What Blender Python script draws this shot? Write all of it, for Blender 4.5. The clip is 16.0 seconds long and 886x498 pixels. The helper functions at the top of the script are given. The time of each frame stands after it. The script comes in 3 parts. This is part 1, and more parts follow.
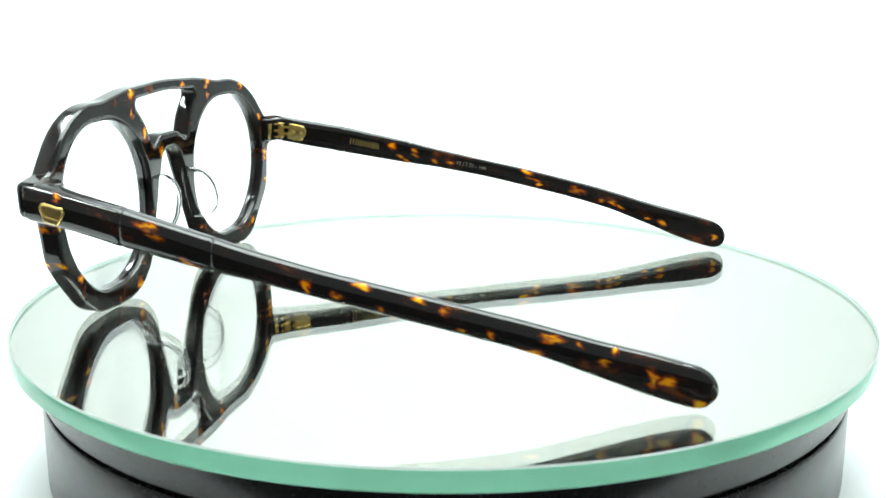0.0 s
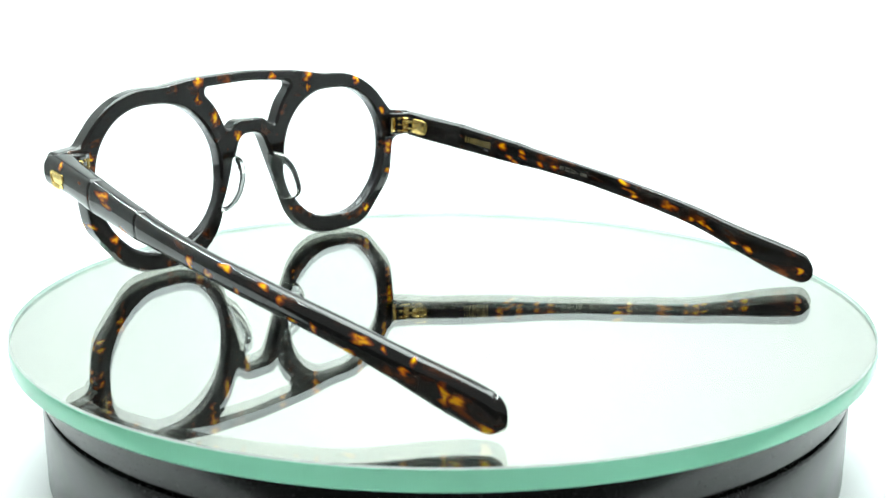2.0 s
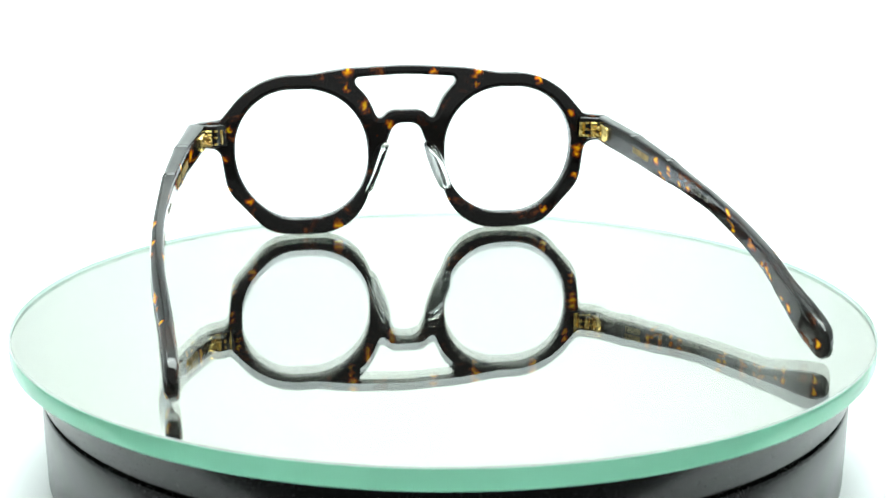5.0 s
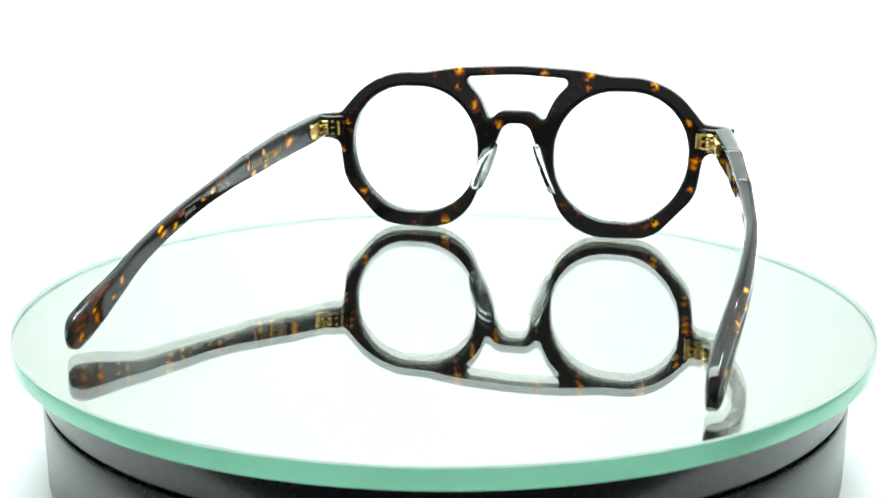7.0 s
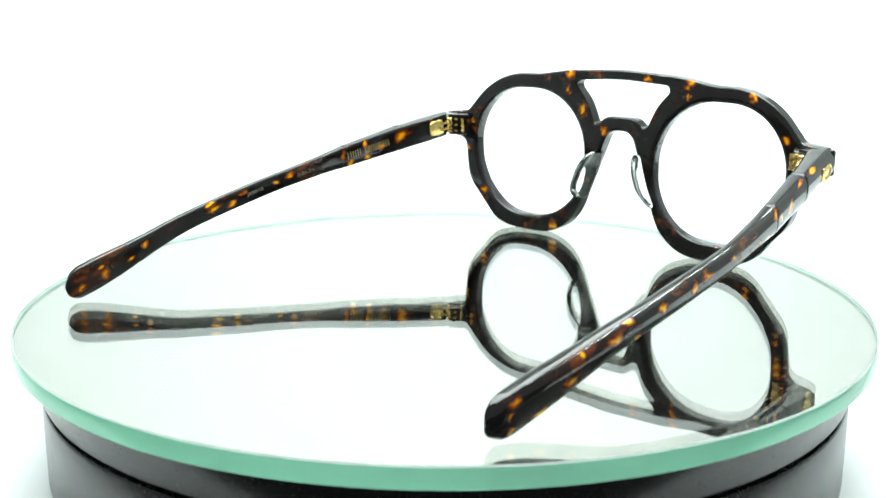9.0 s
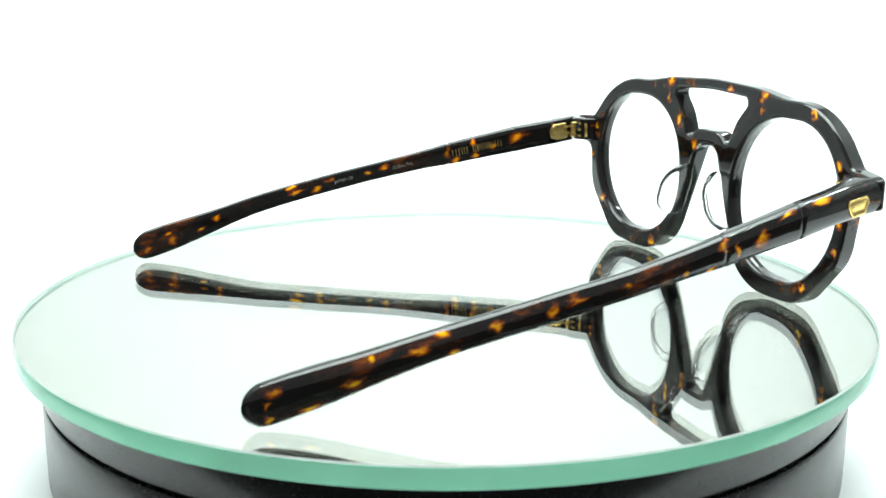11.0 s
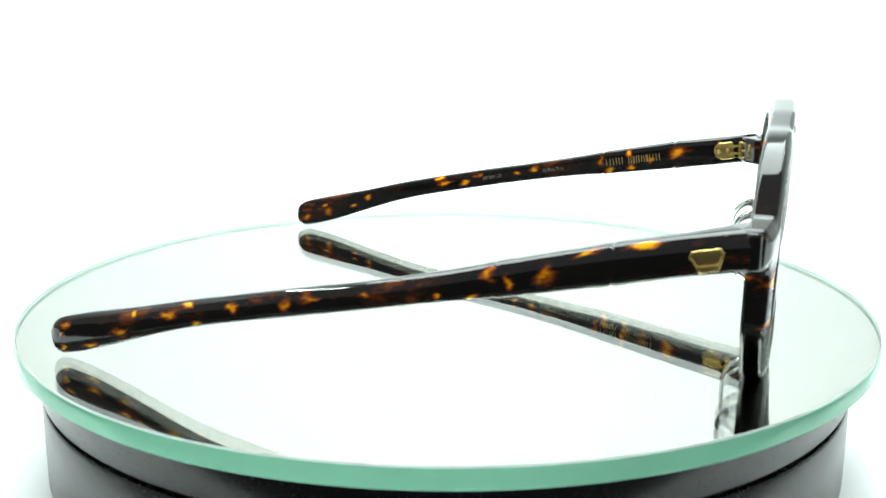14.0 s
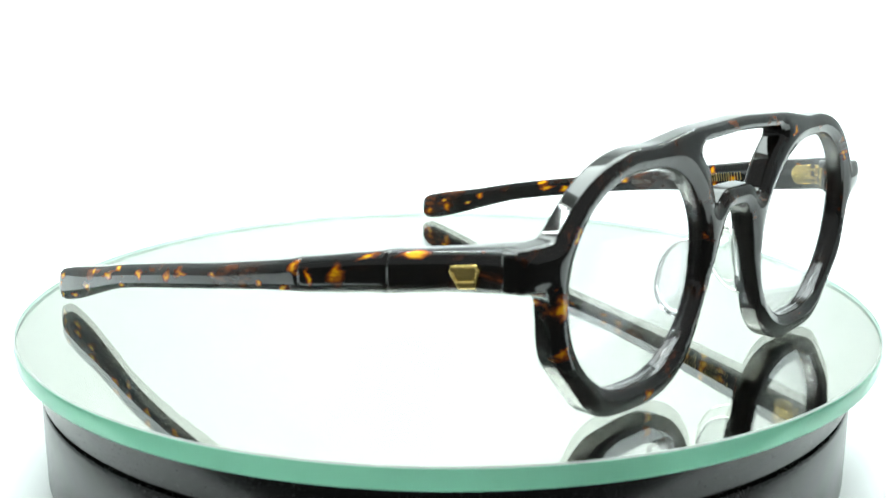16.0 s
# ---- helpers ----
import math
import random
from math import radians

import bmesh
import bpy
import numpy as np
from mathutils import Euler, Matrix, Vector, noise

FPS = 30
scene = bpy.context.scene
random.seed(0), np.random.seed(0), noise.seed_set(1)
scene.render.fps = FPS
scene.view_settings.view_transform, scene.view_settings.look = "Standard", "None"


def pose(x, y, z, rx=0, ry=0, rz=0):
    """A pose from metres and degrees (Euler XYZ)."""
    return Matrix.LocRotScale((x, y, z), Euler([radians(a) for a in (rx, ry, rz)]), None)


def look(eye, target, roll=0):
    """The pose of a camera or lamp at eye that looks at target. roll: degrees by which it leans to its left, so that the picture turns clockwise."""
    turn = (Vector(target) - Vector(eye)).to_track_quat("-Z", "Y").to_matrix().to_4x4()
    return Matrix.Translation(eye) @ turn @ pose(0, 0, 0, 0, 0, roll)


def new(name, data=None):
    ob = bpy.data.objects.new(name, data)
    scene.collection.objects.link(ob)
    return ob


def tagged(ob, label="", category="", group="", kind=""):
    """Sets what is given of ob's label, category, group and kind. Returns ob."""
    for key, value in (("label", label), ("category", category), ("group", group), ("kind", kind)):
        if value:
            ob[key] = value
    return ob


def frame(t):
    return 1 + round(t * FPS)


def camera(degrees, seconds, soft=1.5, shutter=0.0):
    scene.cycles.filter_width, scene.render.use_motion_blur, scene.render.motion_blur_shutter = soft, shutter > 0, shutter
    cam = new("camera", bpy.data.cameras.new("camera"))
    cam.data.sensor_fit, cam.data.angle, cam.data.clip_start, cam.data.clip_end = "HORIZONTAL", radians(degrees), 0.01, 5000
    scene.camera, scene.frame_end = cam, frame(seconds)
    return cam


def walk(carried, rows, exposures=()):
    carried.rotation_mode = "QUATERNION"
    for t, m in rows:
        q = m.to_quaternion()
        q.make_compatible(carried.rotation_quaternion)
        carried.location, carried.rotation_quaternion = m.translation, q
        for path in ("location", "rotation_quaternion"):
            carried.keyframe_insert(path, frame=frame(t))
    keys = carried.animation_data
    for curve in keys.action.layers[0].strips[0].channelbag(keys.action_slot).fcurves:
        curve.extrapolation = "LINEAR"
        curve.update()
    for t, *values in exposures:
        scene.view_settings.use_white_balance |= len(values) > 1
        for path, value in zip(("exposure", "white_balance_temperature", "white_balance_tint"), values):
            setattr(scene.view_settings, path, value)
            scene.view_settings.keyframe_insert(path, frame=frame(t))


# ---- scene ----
MM = 0.001
cam = camera(43.52, 16.0, soft=1.5)
# a small aperture: what comes close to the lens turns a little soft
cam.data.dof.use_dof, cam.data.dof.focus_distance, cam.data.dof.aperture_fstop = True, 0.29, 38.0
EYE = pose(0, -0.277, 0.07899, 90 - 13.58, 0, 0.142) @ pose(0, 0, 0, 0, 0, 0.148)
walk(cam, [(0.0, EYE), (16.0, EYE)], exposures=[(0.0, 0.55), (16.0, 0.55)])


def table_turn(t):
    """Degrees by which the turntable has turned at t seconds."""
    return 75.93 - 12.956 * t - 0.0063 * (t - 8) ** 2 - 0.261 * ((t - 8) / 8) ** 3


# ---- light: a white light box, open towards the camera, lit from its roof ----
FLOOR_Z = -0.0375
world = bpy.data.worlds.new("dim_room")
world.use_nodes = True
world.node_tree.nodes["Background"].inputs[0].default_value = (0.92, 1.0, 0.98, 1)
world.node_tree.nodes["Background"].inputs[1].default_value = 0.24
scene.world = world


def roof_lamp(name, x, y, z, sx, sy, watts, target):
    lamp = bpy.data.lights.new(name, "AREA")
    lamp.shape, lamp.size, lamp.size_y, lamp.energy = "RECTANGLE", sx, sy, watts
    lamp.color = (0.88, 1.0, 0.97)
    ob = new(name, lamp)
    ob.matrix_world = look((x, y, z), target)
    return ob


# broad fill light with no seen source, added under the roof to brighten the box
roof_lamp("roof_fill_light", 0.0, 0.13, 0.55, 0.58, 0.46, 4.9, (0.0, 0.131, 0.0))


# ---- materials ----
def material(name):
    m = bpy.data.materials.new(name)
    m.use_nodes = True
    n = m.node_tree.nodes
    n.clear()
    out = n.new("ShaderNodeOutputMaterial")
    return m, n, m.node_tree.links, out


def principled(name, color, rough=0.4, metal=0.0, bump=0.0, bump_scale=900.0, vary=0.06, coat=0.0):
    """A surface with variation of tone and gloss at two scales and a fine relief."""
    m, n, l, out = material(name)
    b = n.new("ShaderNodeBsdfPrincipled")
    tc = n.new("ShaderNodeTexCoord")
    big, fine = n.new("ShaderNodeTexNoise"), n.new("ShaderNodeTexNoise")
    big.inputs["Scale"].default_value, fine.inputs["Scale"].default_value = 25.0, bump_scale
    fine.inputs["Detail"].default_value = 4.0
    for x in (big, fine):
        l.new(tc.outputs["Object"], x.inputs["Vector"])
    mix = n.new("ShaderNodeMix")
    mix.data_type = "RGBA"
    mix.inputs[6].default_value = (*[c * (1 - vary) for c in color], 1)
    mix.inputs[7].default_value = (*[min(1.0, c * (1 + vary)) for c in color], 1)
    l.new(big.outputs["Fac"], mix.inputs[0])
    l.new(mix.outputs[2], b.inputs["Base Color"])
    rr = n.new("ShaderNodeMapRange")
    rr.inputs["To Min"].default_value, rr.inputs["To Max"].default_value = rough * 0.8, rough * 1.2
    l.new(fine.outputs["Fac"], rr.inputs["Value"])
    l.new(rr.outputs["Result"], b.inputs["Roughness"])
    b.inputs["Metallic"].default_value = metal
    b.inputs["Coat Weight"].default_value = coat
    b.inputs["Coat Roughness"].default_value = 0.05
    if bump:
        bp = n.new("ShaderNodeBump")
        bp.inputs["Strength"].default_value, bp.inputs["Distance"].default_value = bump, 0.0002
        l.new(fine.outputs["Fac"], bp.inputs["Height"])
        l.new(bp.outputs["Normal"], b.inputs["Normal"])
    l.new(b.outputs[0], out.inputs[0])
    return m


def tortoise(name, plane, slope, flecks, seed):
    """Polished tortoiseshell acetate: near-black brown with drawn-out amber clouds and clear yellow flecks.
    plane: "xz" or "yz", the face of the sheet; slope: by how much the pattern climbs along it.
    flecks: across, up, half length and half height in mm, and the face near which it lies (1 or -1 through the sheet, 0 both)."""
    m, n, l, out = material(name)

    def op(kind, a, b_=None, c=None):
        x = n.new("ShaderNodeMath")
        x.operation = kind
        for k, v in enumerate((a, b_, c)):
            if v is None:
                continue
            if isinstance(v, (int, float)):
                x.inputs[k].default_value = v
            else:
                l.new(v, x.inputs[k])
        return x.outputs[0]

    def ranged(value, lo, hi, to_lo=0.0, to_hi=1.0):
        x = n.new("ShaderNodeMapRange")
        x.interpolation_type = "SMOOTHSTEP"
        l.new(value, x.inputs["Value"])
        for k, v in (("From Min", lo), ("From Max", hi), ("To Min", to_lo), ("To Max", to_hi)):
            x.inputs[k].default_value = v
        return x.outputs[0]

    tc = n.new("ShaderNodeTexCoord")
    sep = n.new("ShaderNodeSeparateXYZ")
    l.new(tc.outputs["Object"], sep.inputs[0])
    front = plane == "xz"
    along, through_ = (sep.outputs["X"], sep.outputs["Y"]) if front else (sep.outputs["Y"], sep.outputs["X"])
    up = op("SUBTRACT", sep.outputs["Z"], op("MULTIPLY", along, slope))
    comb = n.new("ShaderNodeCombineXYZ")
    l.new(op("MULTIPLY", along, 0.85 if front else 0.42), comb.inputs[0])
    l.new(up, comb.inputs[1])
    l.new(op("MULTIPLY", through_, 0.6), comb.inputs[2])
    flat = n.new("ShaderNodeCombineXYZ")
    l.new(along, flat.inputs[0])
    l.new(up, flat.inputs[1])

    def cloud(scale, detail, w, dist=0.6):
        x = n.new("ShaderNodeTexNoise")
        x.noise_dimensions = "4D"
        x.inputs["Scale"].default_value, x.inputs["Detail"].default_value = scale, detail
        x.inputs["W"].default_value, x.inputs["Distortion"].default_value = w, dist
        l.new(comb.outputs[0], x.inputs["Vector"])
        return x

    warp = cloud(560.0, 3.0, seed + 3.3, 0.3)
    shift = n.new("ShaderNodeVectorMath")
    shift.operation = "MULTIPLY_ADD"
    l.new(warp.outputs["Color"], shift.inputs[0])
    shift.inputs[1].default_value = (0.0050, 0.0036, 0.0)
    l.new(flat.outputs[0], shift.inputs[2])
    sheets = {}
    for a, z, long_, high, face in flecks:
        d, k, size = (n.new("ShaderNodeVectorMath") for _ in range(3))
        d.operation, k.operation, size.operation = "SUBTRACT", "MULTIPLY", "LENGTH"
        l.new(shift.outputs[0], d.inputs[0])
        d.inputs[1].default_value = (a * MM + 0.0025, (z - slope * a) * MM + 0.0018, 0.0)
        l.new(d.outputs[0], k.inputs[0])
        k.inputs[1].default_value = (1000 / long_, 1000 / high, 0.0)
        l.new(k.outputs[0], size.inputs[0])
        q = size.outputs["Value"]
        sheets[face] = q if face not in sheets else op("MINIMUM", sheets[face], q)
    turned = n.new("ShaderNodeSeparateXYZ")
    l.new(tc.outputs["Normal"], turned.inputs[0])
    fleck = None
    for face, near in sheets.items():
        f = ranged(near, 0.05, 2.0, 1.0, 0.0)
        if face:
            f = op("MULTIPLY", f, ranged(op("MULTIPLY", turned.outputs["Y" if front else "X"], float(face)), -0.1, 0.75))
        fleck = f if fleck is None else op("MAXIMUM", fleck, f)
    # drawn-out clouds of amber, rare clear spots
    amber = ranged(cloud(190.0, 4.0, seed).outputs["Fac"], 0.50 if front else 0.465, 0.75)
    # both are dimmed in colour on edge faces, where grazing gloss would cover them
    broadside = op("ABSOLUTE", turned.outputs["Y" if front else "X"])
    amber = op("MULTIPLY", amber, ranged(broadside, 0.25, 0.85, 0.3, 1.0))
    clear = ranged(cloud(330.0, 2.0, seed + 9.1).outputs["Fac"], 0.69, 0.80)
    glow = op("MAXIMUM", op("MULTIPLY", amber, 0.47), op("MAXIMUM", op("MULTIPLY", op("MULTIPLY", clear, ranged(broadside, 0.25, 0.85, 0.2, 1.0)), 0.8), fleck))
    glow = op("MULTIPLY", glow, op("ADD", -0.02, op("MULTIPLY", cloud(620.0, 4.0, seed + 5.0).outputs["Fac"], 2.05)))
    ramp = n.new("ShaderNodeValToRGB")
    ramp.color_ramp.interpolation = "EASE"
    e = ramp.color_ramp.elements
    e[0].position, e[0].color = 0.0, (0.0060, 0.0048, 0.0042, 1)
    e[1].position, e[1].color = 1.0, (0.92, 0.54, 0.006, 1)
    for pos, col in ((0.20, (0.030, 0.0095, 0.0045, 1)), (0.45, (0.17, 0.036, 0.004, 1)), (0.76, (0.60, 0.18, 0.003, 1))):
        x = e.new(pos)
        x.color = col
    l.new(glow, ramp.inputs[0])
    b = n.new("ShaderNodeBsdfPrincipled")
    l.new(ramp.outputs[0], b.inputs["Base Color"])
    b.inputs["IOR"].default_value = 1.57
    rough = n.new("ShaderNodeMapRange")
    rough.inputs["To Min"].default_value, rough.inputs["To Max"].default_value = 0.025, 0.08
    l.new(cloud(90.0, 4.0, seed + 7.0).outputs["Fac"], rough.inputs["Value"])
    l.new(rough.outputs[0], b.inputs["Roughness"])
    l.new(op("MINIMUM", op("MULTIPLY", glow, 1.6), 1.0), b.inputs["Subsurface Weight"])
    b.inputs["Subsurface Radius"].default_value = (1.0, 0.9, 0.45)
    b.inputs["Subsurface Scale"].default_value = 0.004
    l.new(b.outputs[0], out.inputs[0])
    return m


def glowing(name, color, strength):
    m, n, l, out = material(name)
    e = n.new("ShaderNodeEmission")
    e.inputs[0].default_value, e.inputs[1].default_value = (*color, 1), strength
    l.new(e.outputs[0], out.inputs[0])
    return m


def frosted(name, color, passing, gloss=0.0):
    """Ground glass edge: scatters the light that the plate carries, and what falls on it; gloss: the roughness of a polish over it."""
    m, n, l, out = material(name)
    tc, grain = n.new("ShaderNodeTexCoord"), n.new("ShaderNodeTexNoise")
    l.new(tc.outputs["Object"], grain.inputs["Vector"])
    grain.inputs["Scale"].default_value = 60.0
    mix = n.new("ShaderNodeMix")
    mix.data_type = "RGBA"
    mix.inputs[6].default_value, mix.inputs[7].default_value = (*[c * 0.96 for c in color], 1), (*[min(1, c * 1.04) for c in color], 1)
    l.new(grain.outputs["Fac"], mix.inputs[0])
    d, t, both = n.new("ShaderNodeBsdfDiffuse"), n.new("ShaderNodeBsdfTranslucent"), n.new("ShaderNodeMixShader")
    l.new(mix.outputs[2], d.inputs[0])
    l.new(mix.outputs[2], t.inputs[0])
    both.inputs[0].default_value = passing
    l.new(d.outputs[0], both.inputs[1])
    l.new(t.outputs[0], both.inputs[2])
    if gloss:
        shine, fresnel, polish = n.new("ShaderNodeBsdfGlossy"), n.new("ShaderNodeFresnel"), n.new("ShaderNodeMixShader")
        shine.inputs["Roughness"].default_value, fresnel.inputs["IOR"].default_value = gloss, 1.5
        l.new(fresnel.outputs[0], polish.inputs[0])
        l.new(both.outputs[0], polish.inputs[1])
        l.new(shine.outputs[0], polish.inputs[2])
        both = polish
    l.new(both.outputs[0], out.inputs[0])
    return m


def clear_glass(name, color, ior):
    m, n, l, out = material(name)
    g = n.new("ShaderNodeBsdfGlass")
    g.inputs["Color"].default_value, g.inputs["IOR"].default_value, g.inputs["Roughness"].default_value = (*color, 1), ior, 0.0
    l.new(g.outputs[0], out.inputs[0])
    return m


# a temple arm from the hinge to the tip, in mm: along, top, underside, outer and inner face
TEMPLE_Y = [76, 66, 52, 44, 31, 24, 6, -7, -22, -34, -46, -57, -64, -70]
TEMPLE_TOP = [37.0, 35.4, 33.1, 31.5, 28.8, 27.1, 23.5, 21.3, 18.4, 16.0, 13.0, 10.9, 9.3, 7.8]
TEMPLE_LOW = [28.9, 27.5, 25.2, 23.9, 21.9, 21.2, 18.3, 15.9, 13.1, 10.5, 6.5, 2.7, 0.9, 0.0]
TEMPLE_OUT = [67.6, 69.1, 71.2, 72.0, 73.4, 73.8, 74.3, 74.2, 73.6, 72.6, 71.2, 70.2, 69.6, 69.2]
TEMPLE_IN = [61.9, 63.0, 66.2, 67.4, 69.3, 70.0, 71.2, 71.1, 70.5, 69.4, 67.9, 66.8, 66.2, 65.9]


def temple_at(y):
    return [float(np.interp(-y, [-q for q in TEMPLE_Y], v)) for v in (TEMPLE_TOP, TEMPLE_LOW, TEMPLE_OUT, TEMPLE_IN)]


# across, up, size in mm: on the back of the front, on its face, and right through at the sides
FRONT_FLECKS = {
    -1: [(-17.5, 51.4, 1.7), (-18.4, 46.2, 1.0), (23.6, 50.6, 1.6), (23.2, 46.6, 0.9), (43.7, 48.4, 1.2), (9.5, 51.0, 1.0), (-12.6, 40.7, 1.7), (-4.6, 34.6, 1.3),
         (-22.0, 3.0, 1.5), (46.0, 6.0, 1.2), (-49.6, 11.6, 1.2), (-55.0, 34.0, 1.0), (14.0, 10.0, 0.9)],
    1: [(52.5, 31.0, 1.2), (-52.0, 26.5, 1.1), (30.0, 2.5, 1.0), (14.0, 30.0, 0.9), (-20.0, 48.5, 0.9), (-50.5, 40.0, 1.0), (8.0, 47.5, 0.9)],
    0: [(56.2, 16.7, 1.0), (57.0, 25.2, 1.9), (-56.6, 25.0, 1.2), (54.5, 37.2, 1.1), (-55.8, 16.0, 0.9)]}
# along the arm, share of its height, half length, half height: on the outer face, then on the inner
LEFT_OUTER = [(45.5, 0.80, 3.2, 0.9), (43.0, 0.62, 2.2, 0.8), (35.6, 0.12, 2.4, 1.0), (9.7, 0.40, 1.2, 1.5), (3.5, 0.35, 1.3, 0.7), (-1.5, 0.85, 1.8, 0.7),
              (-5.5, 0.25, 1.2, 0.8), (-13.0, 0.85, 1.6, 0.6), (-18.0, 0.72, 1.3, 1.0), (-21.0, 0.25, 1.9, 0.55), (-27.0, 0.28, 1.2, 1.0), (-38.3, 0.72, 2.0, 0.7),
              (-35.0, 0.12, 2.2, 0.7), (-43.5, 0.78, 0.8, 0.6), (-48.5, 0.50, 1.2, 0.6), (-50.5, 0.92, 0.7, 1.1), (-57.3, 0.50, 1.1, 2.2), (-60.0, 0.50, 2.4, 1.4),
              (-66.0, 0.16, 1.5, 1.2), (67.5, 0.85, 0.9, 1.3)]
LEFT_INNER = [(-65.7, 0.30, 1.5, 1.4), (-58.2, 0.40, 1.3, 1.5), (-59.5, 0.68, 1.5, 0.7), (-45.0, 0.62, 1.4, 0.8), (-49.5, 0.40, 1.2, 0.6), (-21.0, 0.78, 2.2, 0.7),
              (-20.0, 0.55, 2.8, 0.6), (-13.5, 0.38, 1.8, 0.9), (-9.0, 0.75, 1.8, 0.8), (3.5, 0.50, 1.4, 0.8), (9.0, 0.62, 2.0, 1.0), (29.8, 0.62, 1.1, 1.9),
              (32.5, 0.15, 1.6, 0.9), (38.5, 0.80, 1.0, 1.4), (39.0, 0.25, 1.4, 1.0), (45.0, 0.45, 1.6, 1.0), (53.0, 0.60, 3.0, 1.7)]
RIGHT_OUTER = [(57.0, 0.90, 3.6, 0.8), (46.8, 0.90, 2.4, 0.7), (29.8, 0.72, 1.3, 1.3), (33.0, 0.42, 1.0, 1.6), (40.0, 0.55, 1.8, 2.0), (26.5, 0.12, 1.2, 0.8), (19.2, 0.25, 1.0, 0.7),
               (5.5, 0.55, 1.4, 1.0), (-5.8, 0.66, 2.6, 0.9), (-11.0, 0.50, 1.3, 1.6), (-22.5, 0.60, 1.5, 0.9), (-33.0, 0.82, 1.7, 1.0), (-38.0, 0.60, 2.8, 0.9),
               (-31.0, 0.15, 1.6, 0.8), (-46.0, 0.90, 1.1, 0.7), (-49.7, 0.40, 2.2, 0.8), (-64.3, 0.80, 1.3, 0.8), (-65.6, 0.52, 0.6, 1.0), (-66.0, 0.20, 0.9, 1.0), (-58.0, 0.15, 2.0, 0.8)]
RIGHT_INNER = [(35.5, 0.72, 1.8, 1.3), (33.2, 0.22, 1.4, 0.9), (28.0, 0.60, 1.2, 1.2), (31.0, 0.12, 1.2, 0.8), (22.0, 0.32, 1.3, 0.7), (16.6, 0.35, 1.6, 0.7), (-7.9, 0.80, 1.6, 0.8),
               (-10.0, 0.45, 2.6, 0.55), (-11.5, 0.25, 1.4, 0.7), (-31.5, 0.35, 1.6, 0.6), (-35.2, 0.38, 1.7, 0.65), (-38.0, 0.40, 1.5, 0.55), (-46.5, 0.30, 1.4, 0.6),
               (-51.0, 0.32, 1.4, 0.9), (-66.0, 0.42, 1.2, 1.0), (-24.0, 0.55, 3.0, 1.0)]


def arm_flecks(side, outer, inner):
    """The flecks of a temple arm, their heights from the arm's own outline."""
    made = []
    for face, rows in ((side, outer), (-side, inner)):
        for y, share, long_, high in rows:
            top, low = temple_at(y)[:2]
            made.append((y, low + share * (top - low), 0.8 * long_, 0.8 * high, face))
    return made


SHELL_FRONT = tortoise("tortoise_acetate_front", "xz", 0.0, [(x, z, 0.8 * r, 1.0 * r, face) for face, rows in FRONT_FLECKS.items() for x, z, r in rows], 2.0)
SHELL_LEFT = tortoise("tortoise_acetate_left", "yz", 0.2, arm_flecks(-1, LEFT_OUTER, LEFT_INNER), 11.0)
SHELL_RIGHT = tortoise("tortoise_acetate_right", "yz", 0.2, arm_flecks(1, RIGHT_OUTER, RIGHT_INNER), 23.0)
GOLD = principled("polished_gold", (0.88, 0.64, 0.22), 0.17, 1.0, 0.05, 2500)
STAMP = principled("gold_foil", (0.86, 0.64, 0.24), 0.32, 0.85)
SILVER_INK = principled("grey_foil", (0.30, 0.28, 0.23), 0.4, 0.4)
LENS = clear_glass("coated_lens", (0.985, 0.98, 0.992), 1.34)
PAD = clear_glass("clear_acetate", (0.96, 0.965, 0.965), 1.5)
PLATE_GLASS = clear_glass("float_glass", (0.97, 0.99, 0.977), 1.52)
PALE = frosted("ground_glass", (1.0, 0.91, 0.925), 0.76)
# grey put on the chamfer for the line that refraction draws there
ARRIS = principled("refraction_grey_arris", (0.55, 0.62, 0.58), 0.5, 0.0, 0.1, 1500, 0.05)
EDGE = frosted("ground_glass_edge", (0.40, 1.0, 0.735), 0.97, 0.12)
SILVER = principled("mirror_silvering", (0.525, 0.508, 0.478), 0.0, 1.0, 0.0, 900, 0.005)
BLACK = principled("black_gloss_plastic", (0.006, 0.006, 0.006), 0.26, 0.0, 0.04, 2000)
GAP = principled("dark_gap", (0.004, 0.004, 0.004), 0.8)
WHITE = principled("white_sheet", (0.93, 0.94, 0.94), 0.9, 0.0, 0.05, 600, 0.006)
SIDE_GREY = principled("unseen_side_grey", (0.32, 0.33, 0.33), 0.9, 0.0, 0.1, 600, 0.03)
ALUMINIUM = principled("aluminium", (0.7, 0.71, 0.72), 0.4, 1.0, 0.05)
DIODE = glowing("white_diode", (0.88, 1.0, 0.97), 150.0)
TABLE = principled("unseen_dark_table", (0.02, 0.02, 0.02), 0.6, 0.0, 0.1, 200)


# ---- mesh helpers ----
def mesh_of(bm, mats, smooth=True):
    me = bpy.data.meshes.new("mesh")
    bmesh.ops.recalc_face_normals(bm, faces=bm.faces)
    bm.to_mesh(me)
    bm.free()
    for x in mats if isinstance(mats, (list, tuple)) else [mats]:
        me.materials.append(x)
    if smooth:
        me.polygons.foreach_set("use_smooth", [True] * len(me.polygons))
        me.set_sharp_from_angle(angle=radians(40))
    return me


def weigh_normals(me):
    """Shade by normals weighted with the faces' areas, so that broad faces stay flat up to their rounded edges."""
    total = np.zeros((len(me.vertices), 3))
    for f in me.polygons:
        total[list(f.vertices)] += np.array(f.normal) * f.area
    me.normals_split_custom_set_from_vertices((total / np.maximum(np.linalg.norm(total, axis=1), 1e-12)[:, None]).tolist())


